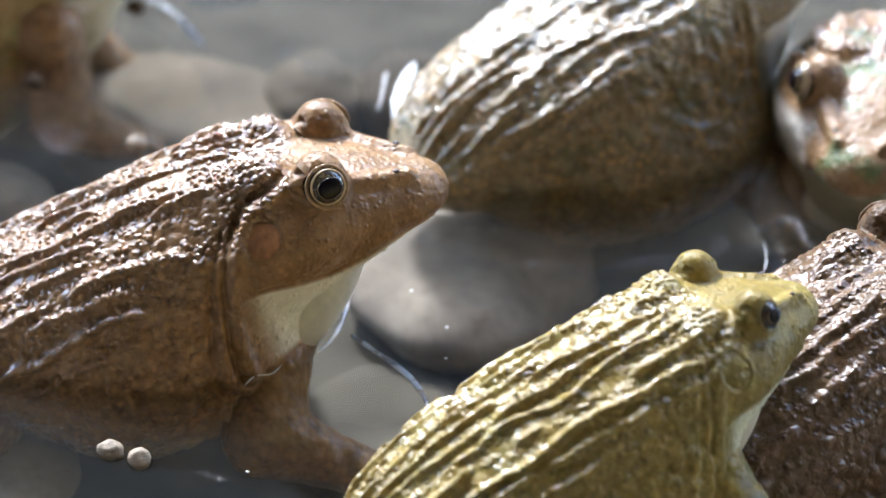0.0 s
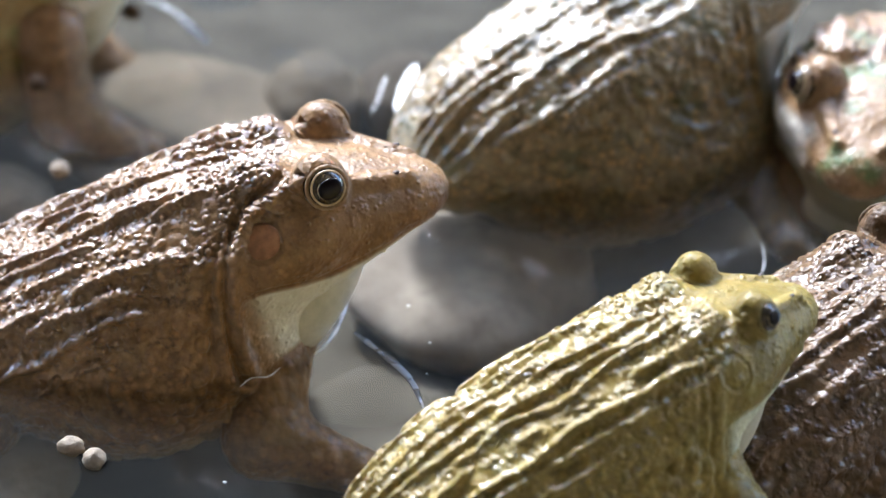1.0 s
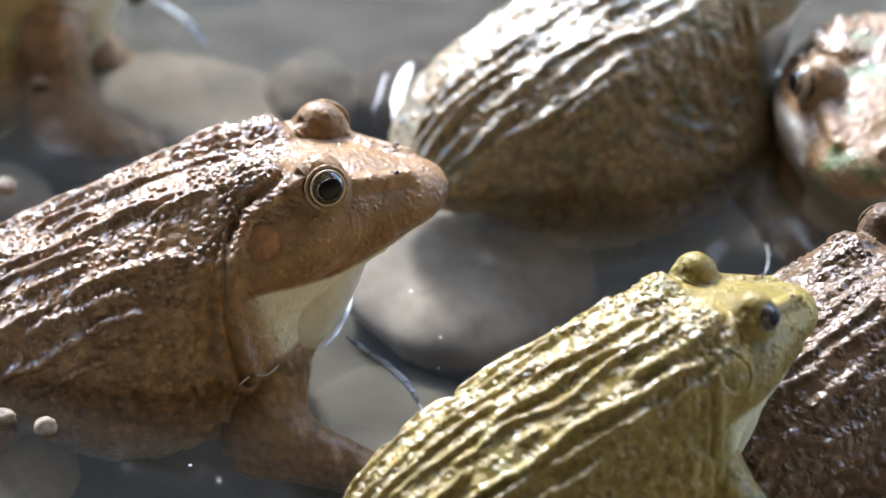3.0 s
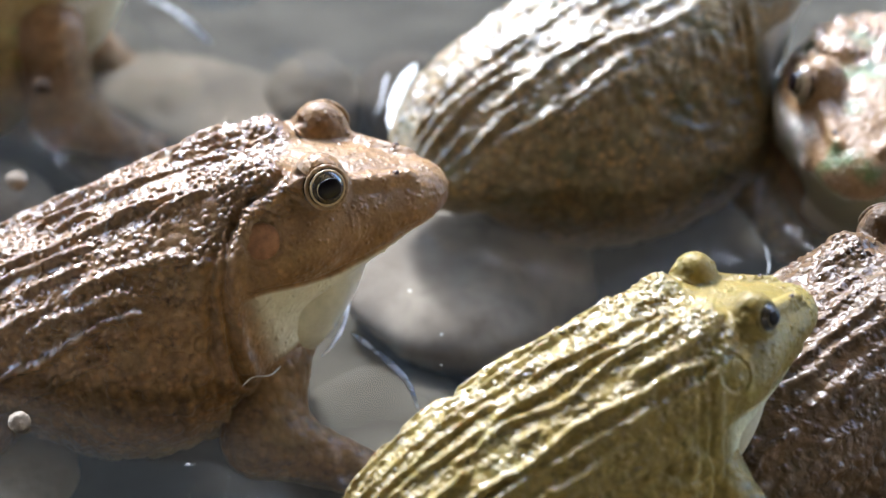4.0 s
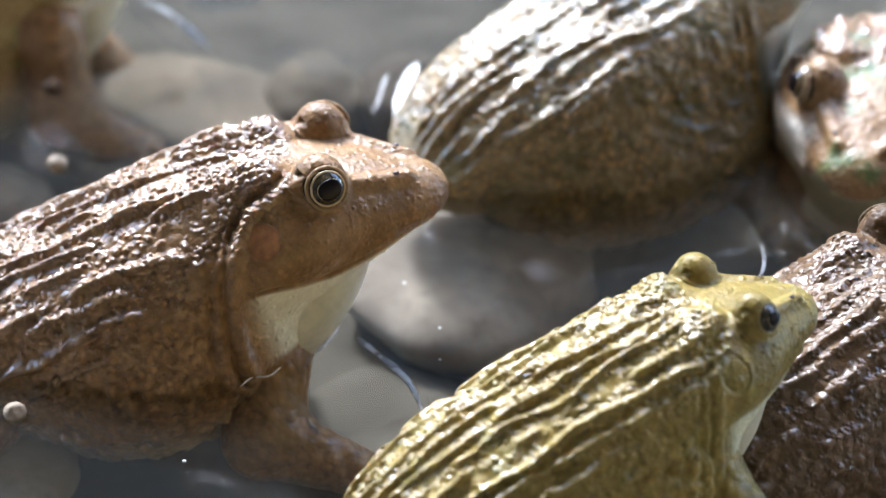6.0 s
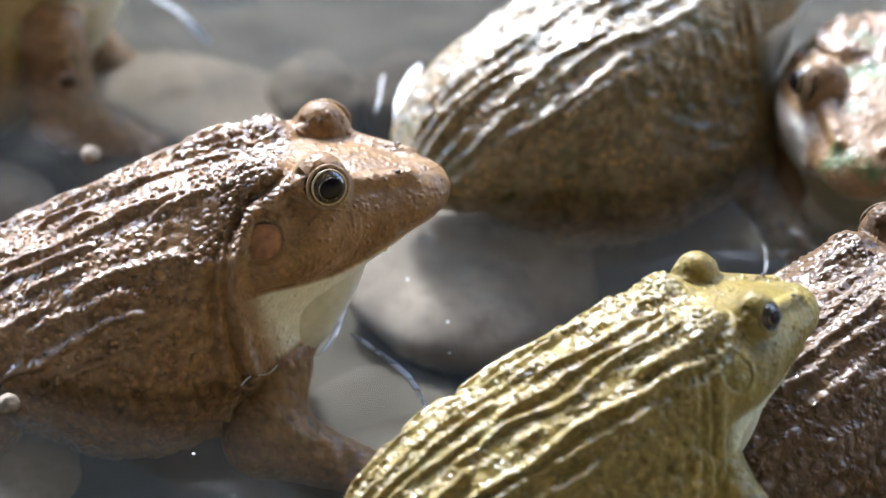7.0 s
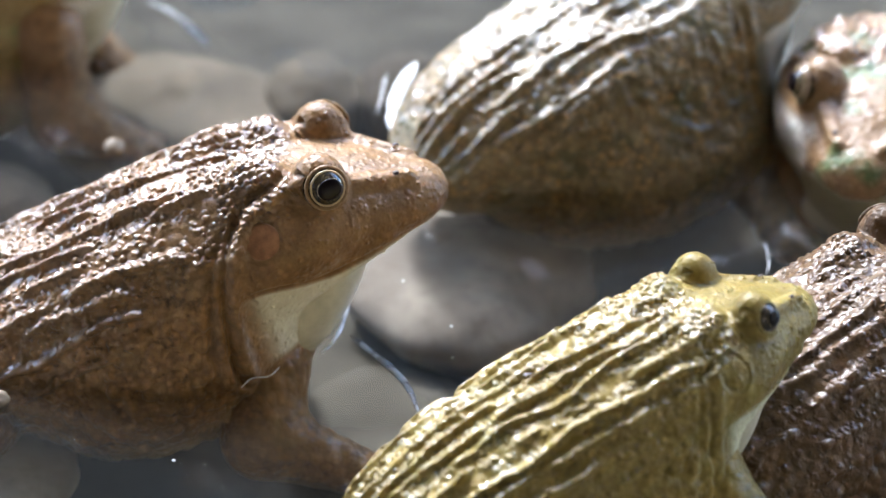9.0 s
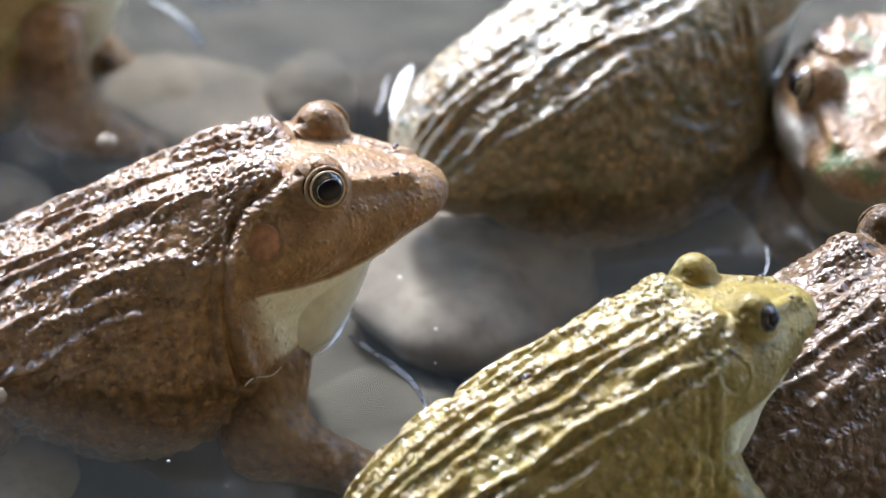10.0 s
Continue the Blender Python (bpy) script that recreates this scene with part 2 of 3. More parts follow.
def skin_over(field, lo, h):
    """Surface of the zero level of a sampled field: vertices, quads and outward normals."""
    s = field < 0
    shape = tuple(n - 1 for n in field.shape)
    offs = list(itertools.product((0, 1), repeat=3))
    cut = [s[o[0]:o[0] + shape[0], o[1]:o[1] + shape[1], o[2]:o[2] + shape[2]] for o in offs]
    some = np.logical_or.reduce(cut) & ~np.logical_and.reduce(cut)
    cells = np.argwhere(some)
    index = -np.ones(shape, np.int64)
    index[some] = np.arange(len(cells))
    val = {o: field[cells[:, 0] + o[0], cells[:, 1] + o[1], cells[:, 2] + o[2]].astype(float) for o in offs}
    pts, cnt = np.zeros((len(cells), 3)), np.zeros(len(cells))
    for o in offs:
        for ax in range(3):
            if o[ax] == 0:
                o2 = tuple(1 if i == ax else o[i] for i in range(3))
                va, vb = val[o], val[o2]
                m = (va < 0) != (vb < 0)
                t = va[m] / (va[m] - vb[m])
                p = np.tile(np.array(o, float), (m.sum(), 1))
                p[:, ax] = t
                pts[m] += p
                cnt[m] += 1
    verts = (cells + pts / cnt[:, None]) * h + np.array(lo)
    nrm = np.stack([sum(val[o] * (1 if o[ax] else -1) for o in offs) for ax in range(3)], 1)
    nrm /= np.linalg.norm(nrm, axis=1)[:, None] + 1e-9
    quads = []
    for ax in range(3):
        b, c = (ax + 1) % 3, (ax + 2) % 3
        sa = [slice(None)] * 3
        sb = [slice(None)] * 3
        sa[ax], sb[ax] = slice(0, -1), slice(1, None)
        x, y = s[tuple(sa)], s[tuple(sb)]
        for way in (0, 1):
            e = np.argwhere(x & ~y if way == 0 else ~x & y)
            e = e[(e[:, b] > 0) & (e[:, c] > 0) & (e[:, b] < shape[b]) & (e[:, c] < shape[c])]

            def at(db, dc):
                k = e.copy()
                k[:, b] -= db
                k[:, c] -= dc
                return index[k[:, 0], k[:, 1], k[:, 2]]
            q = np.stack([at(1, 1), at(0, 1), at(0, 0), at(1, 0)], 1)
            quads.append(q if way == 0 else q[:, ::-1])
    return verts, np.concatenate(quads), nrm


def ball(r, segs=32, rings=16):
    """Vertices and faces of an ellipsoid with radii r."""
    bm = bmesh.new()
    bmesh.ops.create_uvsphere(bm, u_segments=segs, v_segments=rings, radius=1)
    v = [tuple(c * k for c, k in zip(w.co, r)) for w in bm.verts]
    f = [[w.index for w in g.verts] for g in bm.faces]
    bm.free()
    return np.array(v), f


def ring(R, r, segs=40, sides=10, flat=1.0):
    u, w = np.meshgrid(np.arange(segs) * 2 * math.pi / segs, np.arange(sides) * 2 * math.pi / sides, indexing="ij")
    v = np.stack([(R + r * np.cos(w)) * np.cos(u), (R + r * np.cos(w)) * np.sin(u) * flat, r * np.sin(w)], -1).reshape(-1, 3)
    f = [[i * sides + j, (i + 1) % segs * sides + j, (i + 1) % segs * sides + (j + 1) % sides, i * sides + (j + 1) % sides] for i in range(segs) for j in range(sides)]
    return v, f


def smooth_step(x, lo, hi):
    t = np.clip((x - lo) / (hi - lo), 0, 1)
    return t * t * (3 - 2 * t)


# ---- the frog, in millimetres: snout at the origin, facing +x, mouth level with z = 0 ----
EYE_AT = (-20.2, 13.3, 12.8)
BASE = np.array((-70.0, 0.0, -30.0))


def frog_field(q, fat=1.0, eye_size=1.0, sag=0.0):
    """Head and trunk, mirrored in y."""
    q = (q[0], np.abs(q[1]), q[2])
    d = ell(q, (-15.5, 0, 1.6), (15.2, 11.6, 7.0), -9)                           # snout
    d = smin(d, ell(q, (-6.6, 0, 1.2), (5.6, 6.0, 4.4)), 3)                      # its tip
    d = smin(d, ell(q, (-32.5, 0, 3.4), (22, 21.0, 11.0)), 6)                     # skull and cheeks
    d = smin(d, ell(q, (-27.5, 0, -3.6), (19.5, 15.5, 4.0)), 1.5)                  # lower jaw
    d = smin(d, ell(q, (-48, 0, -2.4), (25, 21 * fat, 14.4), 8), 12)              # shoulders
    d = smin(d, ell(q, (-76, 0, -2.0), (40, 24 * fat, 7.75 + 7.75 * fat), 15), 12)       # trunk
    d = smin(d, ell(q, (-63 - 0.6 * sag, 0, -15 - sag), (28 + 0.9 * sag, 28.5 * fat, 9.75 + 9.75 * fat), 5), 10)      # belly
    d = smin(d, ell(q, (-101, 0, -8), (22, 17, 11.0), 20), 14)                  # rump
    d = smin(d, cap(q, (-31.5, 9.2, 14.8), (-45, 9.2, 11.6), 4.0, 3.2), 6)         # humps behind the eyes
    d = smin(d, ell(q, (-21.2, 11.0, 12.2), (5.3, 5.0, 6.3)), 1.3)               # eye domes
    d = smin(d, cap(q, (-15.5, 9.0, 9.6), (-6.0, 4.6, 6.2), 1.3, 1.0), 2.2)       # ridge from eye to nostril
    d = smin(d, ell(q, (-47, 0, -15), (15, 19.5, 13)), 8)                        # chest
    d = smin(d, ell(q, (-43.5, 0, -20.5), (10.5, 18.5, 8.0)), 4)                 # breast
    d = smin(d, cap(q, (-36, 17.5, -1.0), (-12, 11.0, -1.6), 1.3, 1.0), 2.0)      # upper lip
    hole = np.sqrt((q[0] - EYE_AT[0]) ** 2 + (q[1] - EYE_AT[1]) ** 2 + (q[2] - EYE_AT[2]) ** 2) - 4.75 * eye_size
    return np.maximum(d, -hole)


def refined(v, quads, n, pick):
    """Splits the picked quads in four; their neighbours take the new corners in."""
    edge = np.sort(np.stack([quads, np.roll(quads, -1, 1)], -1).reshape(-1, 2), 1)
    key = edge[:, 0] * len(v) + edge[:, 1]
    uniq, first, where = np.unique(key, return_index=True, return_inverse=True)
    where = where.reshape(-1, 4)
    split = np.zeros(len(uniq), bool)
    split[where[pick].ravel()] = True
    number = np.full(len(uniq), -1)
    number[split] = len(v) + np.arange(split.sum())
    ends = edge[first[split]]
    mids = v[ends].mean(1)
    hubs = v[quads[pick]].mean(1)
    hub = len(v) + len(mids) + np.arange(len(hubs))
    allv = np.concatenate([v, mids, hubs])
    alln = np.concatenate([n, n[ends].mean(1), n[quads[pick]].mean(1)])
    alln /= np.linalg.norm(alln, axis=1)[:, None] + 1e-9
    m, q = number[where[pick]], quads[pick]
    fine = np.concatenate([np.stack([q[:, i], m[:, i], hub, m[:, i - 1]], 1) for i in range(4)])
    rest, rm = quads[~pick], number[where[~pick]]
    touched = (rm >= 0).any(1)
    faces = fine.tolist() + rest[~touched].tolist()
    for a, b in zip(rest[touched].tolist(), rm[touched].tolist()):
        faces.append([w for pair in zip(a, b) for w in pair if w >= 0])
    return allv, faces, alln


def off_line(x, z, points):
    """Distance of x, z to a chain of points, and how far behind it (towards the tail) they lie."""
    best, behind = np.full(len(x), 1e9), np.zeros(len(x))
    for a, b in zip(points, points[1:]):
        dx, dz = b[0] - a[0], b[1] - a[1]
        n = dx * dx + dz * dz
        t = np.clip(((x - a[0]) * dx + (z - a[1]) * dz) / n, 0, 1)
        ex, ez = x - a[0] - t * dx, z - a[1] - t * dz
        d = np.hypot(ex, ez)
        m = d < best
        best[m] = d[m]
        behind[m] = ((dz * ex - dx * ez) / math.sqrt(n))[m]
    return best, behind


def frog_skin(v, nrm, seed, relief, beads=1.0, reach=0.0, lip=0.0, neck=1.0):
    """Folds of the back, the mouth line and the nostrils pushed into the surface; returns vertices and tones."""
    x, y, z = v[:, 0], v[:, 1], v[:, 2]
    zc = -4 + (x + 50) * 0.13
    theta = np.arctan2(y, z - zc)
    r = np.hypot(y, z - zc)
    along = x + 0.12 * r
    u = theta * (11 + 0.55 * r)
    o = seed * 13.7
    back = smooth_step(-x, 27, 42) * (1 - smooth_step(np.abs(theta) - reach - np.clip((-x - 45) / 45, 0, 1) * 0.7, 0.95, 1.3)) * smooth_step(x, -126, -112)
    side = smooth_step(-x, 38, 50) * smooth_step(np.abs(theta), 0.95, 1.4) * (1 - 0.8 * back)
    # long folds, side by side: each a rounded welt that wavers, breaks off and starts again
    pitch = 4.6
    row = np.round(u / pitch)
    fold = np.zeros(len(x))
    for step in (-1, 0, 1):
        k = row + step
        at = k * pitch + 2.3 * perlin(np.stack([along / 15 + o, k * 3.37 + 0.5, z * 0 + 2.5], 1)) + 0.5 * perlin(np.stack([along / 4 + o, k * 5.1 + 0.5, z * 0 + 4.5], 1))
        swell = 0.8 + 0.45 * perlin(np.stack([along / 8 + o, k * 2.71 + 0.5, z * 0 + 8.5], 1))
        there = smooth_step(perlin(np.stack([along / 13 + o + 20, k * 4.43 + 0.5, z * 0 + 6.5], 1)), -0.38, -0.06)
        lean = (u - at) * np.where(u > 0, 1, -1)
        fold = np.maximum(fold, there * swell * np.exp(-np.abs(lean / np.where(lean > 0, 0.8, 1.2)) ** 2.4))
    wart = perlin(np.stack([x / 3.2 + o, y / 3.2, z / 3.2 + 11], 1))
    off = relief * back * (fold * 1.75 - 0.35) + side * np.clip(wart, -0.3, 1) * 0.75
    near = cells_at(v / 1.45 + o, (back + side > 0.01) | (z > 8.5))
    grain = np.sqrt(np.clip(1 - (near / 0.47) ** 2, 0, 1))
    patchy = smooth_step(perlin(np.stack([x / 6 + o, y / 6, z / 6 + 5], 1)), -0.4, 0.05)
    off += relief * beads * back * patchy * grain * 0.66 * (1 - 0.9 * np.clip(fold * 1.4, 0, 1)) + side * (grain * 0.12 + 0.6 * np.sqrt(np.clip(1 - (cells_at(v / 2.9 + o, side > 0.01) / 0.6) ** 2, 0, 1)))
    crown = smooth_step(-x, 24, 30) * (1 - smooth_step(-x, 38, 48)) * smooth_step(z, 9, 13)
    off += crown * (0.35 * perlin(np.stack([x / 4.5 + o, y / 4.5, z / 4.5], 1)) + grain * 0.36)
    head = smooth_step(x, -46, -38)
    pores = np.clip(1 - (cells_at(v / 1.9 + 5, head > 0.01) / 0.26) ** 2, 0, 1) * smooth_step(perlin(v / 4.0 + 2), 0.0, 0.3)
    off += head * pores * 0.38 + head * 0.06 * perlin(v / 1.6)
    # mouth line
    zm = -3.6 + 3.2 * smooth_step(-x, 22, 37)
    front = smooth_step(x, -39, -34)
    off -= 0.75 * front * np.exp(-((z - zm) / 0.45) ** 2) * (np.abs(nrm[:, 2]) < 0.9)
    # folds round the eardrum and on the shoulder
    flank = smooth_step(np.abs(nrm[:, 1]), 0.25, 0.55)
    for line, tall in ((((-25.5, 14.6), (-29.7, 13.8), (-34.4, 12.4), (-37.6, 9.0), (-40.1, 3.6), (-42.0, -3), (-43.0, -10), (-43.2, -16)), 1.35),
                       (((-39.5, 9), (-42.6, 4), (-44.8, -3), (-46.2, -9), (-47.6, -16)), 0.8)):
        d, behind = off_line(x, z, line)
        off += flank * neck * tall * (np.exp(-(d / 1.25) ** 2) - 1.0 * np.exp(-((behind - 2.1) / 0.7) ** 2) * (d < 3.2))
    d = np.hypot(x + 33.4, z - 8.4)
    off += flank * (0.22 * np.exp(-((d - 4.0) / 0.6) ** 2) - 0.15 * (d < 3.6))
    # nostrils
    off -= 0.9 * np.exp(-((x + 7.6) ** 2 + (np.abs(y) - 6.0) ** 2 + (z - 9.0) ** 2) / 0.55)
    pale = smooth_step(zm - 0.3 - z, 0, 0.8) * smooth_step(x, -41, -35) * smooth_step(z, -17.5, -15.5)
    pale = np.maximum(pale, 0.30 * smooth_step(-nrm[:, 2], 0.3, 0.9) * (1 - head))
    # pale upper lip, carried up the cheek as painted-in sunlight
    pale = np.maximum(pale, lip * smooth_step(7.5 - z, 0, 3) * smooth_step(-x, 9, 17) * head)
    tone = np.stack([pale, np.maximum(back * np.clip(0.55 + fold, 0, 1), crown * 0.9), head * (1 - crown)], 1)
    return v + nrm * off[:, None], np.clip(tone, 0, 1)


def bent(v, drop, bend):
    """Turns the trunk about the neck: drop lowers the rear, bend swings it to the frog's left, in degrees."""
    v = np.array(v, float)
    k = smooth_step(-v[:, 0], 32, 72)
    for ax, amount in ((2, drop), (1, bend)):
        a = k * radians(amount)
        x, w = v[:, 0] + 46, v[:, ax].copy()
        v[:, 0] = x * np.cos(a) + w * np.sin(a) - 46 if ax == 2 else x * np.cos(a) + w * np.sin(a) - 46
        v[:, ax] = (x * np.sin(a) if ax == 2 else -x * np.sin(a)) + w * np.cos(a)
        if ax == 2:
            v[:, 0] = x * np.cos(a) - w * np.sin(a) - 46
    return v


def limb(name, joints, h, parent, S, material, label="", toes=(), drop=0, bend=0):
    """A leg: a chain of tapered joints (x, y, z, radius) in millimetres, with toes from the last joint."""
    lo = [min([j[i] - j[3] for j in joints] + [t[i] - 3 for t in toes]) - 2 for i in range(3)]
    hi = [max([j[i] + j[3] for j in joints] + [t[i] + 3 for t in toes]) + 2 for i in range(3)]
    ax, q = grid(lo, hi, h)
    d = None
    for a, b in zip(joints, joints[1:]):
        c = cap(q, a, b, a[3], b[3])
        d = c if d is None else smin(d, c, 4)
    for t in toes:
        a = joints[-1]
        knuckle = [(a[i] * 0.5 + t[i] * 0.5) + (0.8 if i == 2 else 0) for i in range(3)]
        d = smin(d, smin(cap(q, a, knuckle, 1.8, 1.5), cap(q, knuckle, t, 1.5, 1.0), 1), 1.5)
    v, f, n = skin_over(d, lo, h)
    v = v + n * (0.35 * np.clip(perlin(v / 2.6), -0.3, 1))[:, None]
    tone = np.zeros((len(v), 3))
    tone[:, 0] = 0.25 * smooth_step(-n[:, 2], 0.2, 0.9)
    tone[:, 1] = 0.15
    v = bent(v, drop, bend)
    return part(name, (v - BASE) * 0.001 * S, f, material, parent, label, tone)


def turn_to(direction):
    return Vector(direction).to_track_quat("Z", "Y").to_matrix()


def frog(at, S, material, h, seed, label, fat=1.0, relief=1.0, drop=0.0, bend=0.0, eye_size=0.86, legs=(), drum=None, sag=0.0, ahead=0.38, fine=None, beads=1.0, reach=0.0, lip=0.0, neck=0.45, rim=LID_RIM, leg_skin=None):
    """at: the pose of the snout; fine: the box in which the skin is twice as fine. Returns the frog and its throat."""
    root = new("frog")
    root.empty_display_size = 0.02
    root.matrix_world = at @ Matrix.Translation(Vector(BASE * 0.001 * S))
    tagged(root, label, "frog", "frogs in the pool")
    hi = [4.0, 36 * fat + 3, 26]
    lo = [-134.0, 0.0, -46 - sag]
    ax, q = grid((lo[0], h / 2, lo[2]), hi, h)
    half = frog_field(q, fat, eye_size, sag)
    whole = np.concatenate([half[:, ::-1], half], axis=1)
    start = (lo[0], h / 2 - h * half.shape[1], lo[2])
    v, f, n = skin_over(whole, start, h)
    near = (np.hypot(v[:, 0] + 33.4, v[:, 2] - 8.4) < 1.5) & (v[:, 1] > 0)
    drum_y, drum_n = v[near, 1].mean(), n[near].mean(0)
    if fine:
        mid = v[f].mean(1)
        v, f, n = refined(v, f, n, ((mid > np.array(fine[0])) & (mid < np.array(fine[1]))).all(1))
    v, tone = frog_skin(v, n, seed, relief, beads, reach, lip, neck)
    straight = v
    v = bent(v, drop, bend)
    part("body", (v - BASE) * 0.001 * S, f, material, root, "", tone)

    def put(ob, place, turn=None):
        ob.matrix_basis = Matrix.Translation((Vector(place) - Vector(BASE)) * 0.001 * S) @ (turn.to_4x4() if turn is not None else Matrix())
        return ob
    k = 0.001 * S
    for side in (-1, 1):
        facing = turn_to((ahead, side * 0.88, 0.18))
        spot = straight[np.argmin(((straight - np.array((-7.6, side * 5.9, 8.8))) ** 2).sum(1))]
        v, f = ball((0.75 * 0.001 * S, 0.5 * 0.001 * S, 0.45 * 0.001 * S), 16, 10)
        put(part("nostril", v, f, NOSTRIL, root, "small dark nostril"), spot)
        k = 0.001 * S * eye_size
        v, f = ball((4.6 * k, 4.6 * k, 4.6 * k))
        eye = put(part("eye", v, f, EYEBALL, root, "dark glossy eye with a golden rim"), (EYE_AT[0], side * EYE_AT[1], EYE_AT[2]), facing)
        v, f = ring(3.72 * k, 0.26 * k)
        v[:, 2] += 2.75 * k
        part("lid_rim", v, f, rim, eye, "thin rim of the eyelid")
        v, f = ring(2.62 * k, 0.13 * k, flat=0.86)
        v[:, 2] += 3.78 * k
        part("iris_rim", v, f, GOLD, eye, "thin golden ring round the pupil")
        v, f = ball((2.75 * k, 2.3 * k, 0.55 * k), 28, 10)
        v[:, 2] += 4.28 * k
        part("pupil", v, f, PUPIL, eye)
        v, f = ring(4.5 * k, 0.46 * k, 40, 10)
        v[:, 2] += 1.9 * k
        lid_tone = np.zeros((len(v), 3))
        lid_tone[:, 0], lid_tone[:, 2] = 0.1, 1
        part("eyelid", v, f, material, eye, "", lid_tone)
        k = 0.001 * S
        v, f = ball((3.5 * k, 3.5 * k, 0.55 * k), 28, 10)
        put(part("eardrum", v, f, drum or material, root, "round reddish eardrum" if drum else "round eardrum", None if drum else np.tile((0.0, 0.0, 1.0), (len(v), 1))), (-33.4, side * (drum_y - 0.35), 8.4), turn_to((drum_n[0], side * drum_n[1], drum_n[2])))
    v, f = ball((21.0 * k, 15.2 * k, 10.0 * k), 48, 28)
    throat = put(part("throat", v, f, THROAT, root, "pale cream throat skin"), (-33.5, 0, -11.5), Matrix.Rotation(radians(-42), 3, "Y"))
    for name, joints, toes in legs:
        limb(name, joints, max(h, 0.7), root, S, leg_skin or material, "", toes, drop, bend)
    return root, throat


def foreleg(side, reach=1.0, elbow=(-43, 24, -25), wrist=(-31, 19, -45), shoulder=(-43, 15, -15), fat=1.0):
    j = [(p[0], side * p[1], p[2], r * fat) for p, r in ((shoulder, 8.8), (elbow, 7.6), (wrist, 5.0))]
    w = j[-1]
    toes = [(w[0] + dx * reach, w[1] + side * dy * reach, w[2] - 3.0) for dx, dy in ((9, -7), (12, -1), (10, 6), (3, 10))]
    return ("foreleg", j, toes)


def hind_leg(side, knee=(-82, 21, -17), reach=1.0, thick=1.0, foot=-94):
    kx, ky, kz = knee
    j = [(-106, side * 14, -16, 10), (kx, side * ky, kz, 9.5), (-110, side * (ky - 3), kz - 8, 7), (foot, side * (ky + 4), kz - 12, 4)]
    j = [(a, b, c, r * thick) for a, b, c, r in j]
    w = j[-1]
    toes = [(w[0] + dx * reach, w[1] + side * dy * reach, w[2] - 2) for dx, dy in ((22, -4), (27, 3), (26, 10), (16, 14))]
    return ("hind_leg", j, toes)


def pebble(at, r, turn, material, label, seed):
    """A worn river stone."""
    v, f = ball((1, 1, 1), 56, 32)
    n = perlin(v * 1.1 + seed * 3.1) * 0.16 + perlin(v * 2.7 + seed) * 0.05
    v = v * (1 + n)[:, None]
    v[:, 2] = np.sign(v[:, 2]) * np.abs(v[:, 2]) ** 0.85
    ob = part("pebble", v * np.array(r), f, material, None)
    ob.matrix_basis = pose(*at, 0, 0, turn)
    return tagged(ob, label, "pebble", "pebbles on the pool bed")


# ---- the pool ----
BED = -0.021
WATER_Z = 0.008
bm = bmesh.new()
bmesh.ops.create_grid(bm, x_segments=60, y_segments=60, size=3.0)
for w in bm.verts:
    w.co.z = BED + 0.002 * noise.noise(w.co * 9)
me = bpy.data.meshes.new("ground")
bm.to_mesh(me)
bm.free()
me.materials.append(SILT)
ground = tagged(new("ground", me), "grey-brown silty bed of a shallow pool", "ground", kind="structure")

bm = bmesh.new()
bmesh.ops.create_grid(bm, x_segments=2, y_segments=2, size=3.0)
me = bpy.data.meshes.new("water")
bm.to_mesh(me)
bm.free()
me.materials.append(WATER)
water = tagged(new("water", me), "shallow slightly cloudy water with soft ripples", "water", kind="structure")
water.visible_shadow = False

# ---- unseen walls and roof, added to shape light and reflections; open towards the sun ----
def slab(name, lo, hi, label, material=None):
    v = [(x, y, z) for x in (lo[0], hi[0]) for y in (lo[1], hi[1]) for z in (lo[2], hi[2])]
    f = [[0, 1, 3, 2], [4, 6, 7, 5], [0, 4, 5, 1], [2, 3, 7, 6], [0, 2, 6, 4], [1, 5, 7, 3]]
    return tagged(part(name, v, f, material or PLASTER, None, smooth=False), label, name.split("_")[0], kind="structure")


slab("wall_east", (1.5, -2.0, BED - 0.05), (1.65, 0.45, 1.7), "unseen plaster side wall added to bounce warm light")
slab("wall_west", (-1.65, -2.0, BED - 0.05), (-1.5, 0.35, 1.7), "unseen plaster side wall added to bounce warm light")
# out of view: its height keeps bright sky out of the water's mirror
slab("wall_north", (-4.0, 2.5, BED - 0.05), (4.0, 2.65, 2.0), "unseen dark wall added to darken the water's reflection", DARK_RENDER)
slab("wall_south", (-3.0, -2.15, BED - 0.05), (3.0, -2.0, 1.7), "unseen plaster wall added to block sky sheen and bounce light")
slab("ceiling", (-3.0, -2.15, 1.7), (3.0, 0.75, 1.8), "unseen roof slab added to limit the open sky")

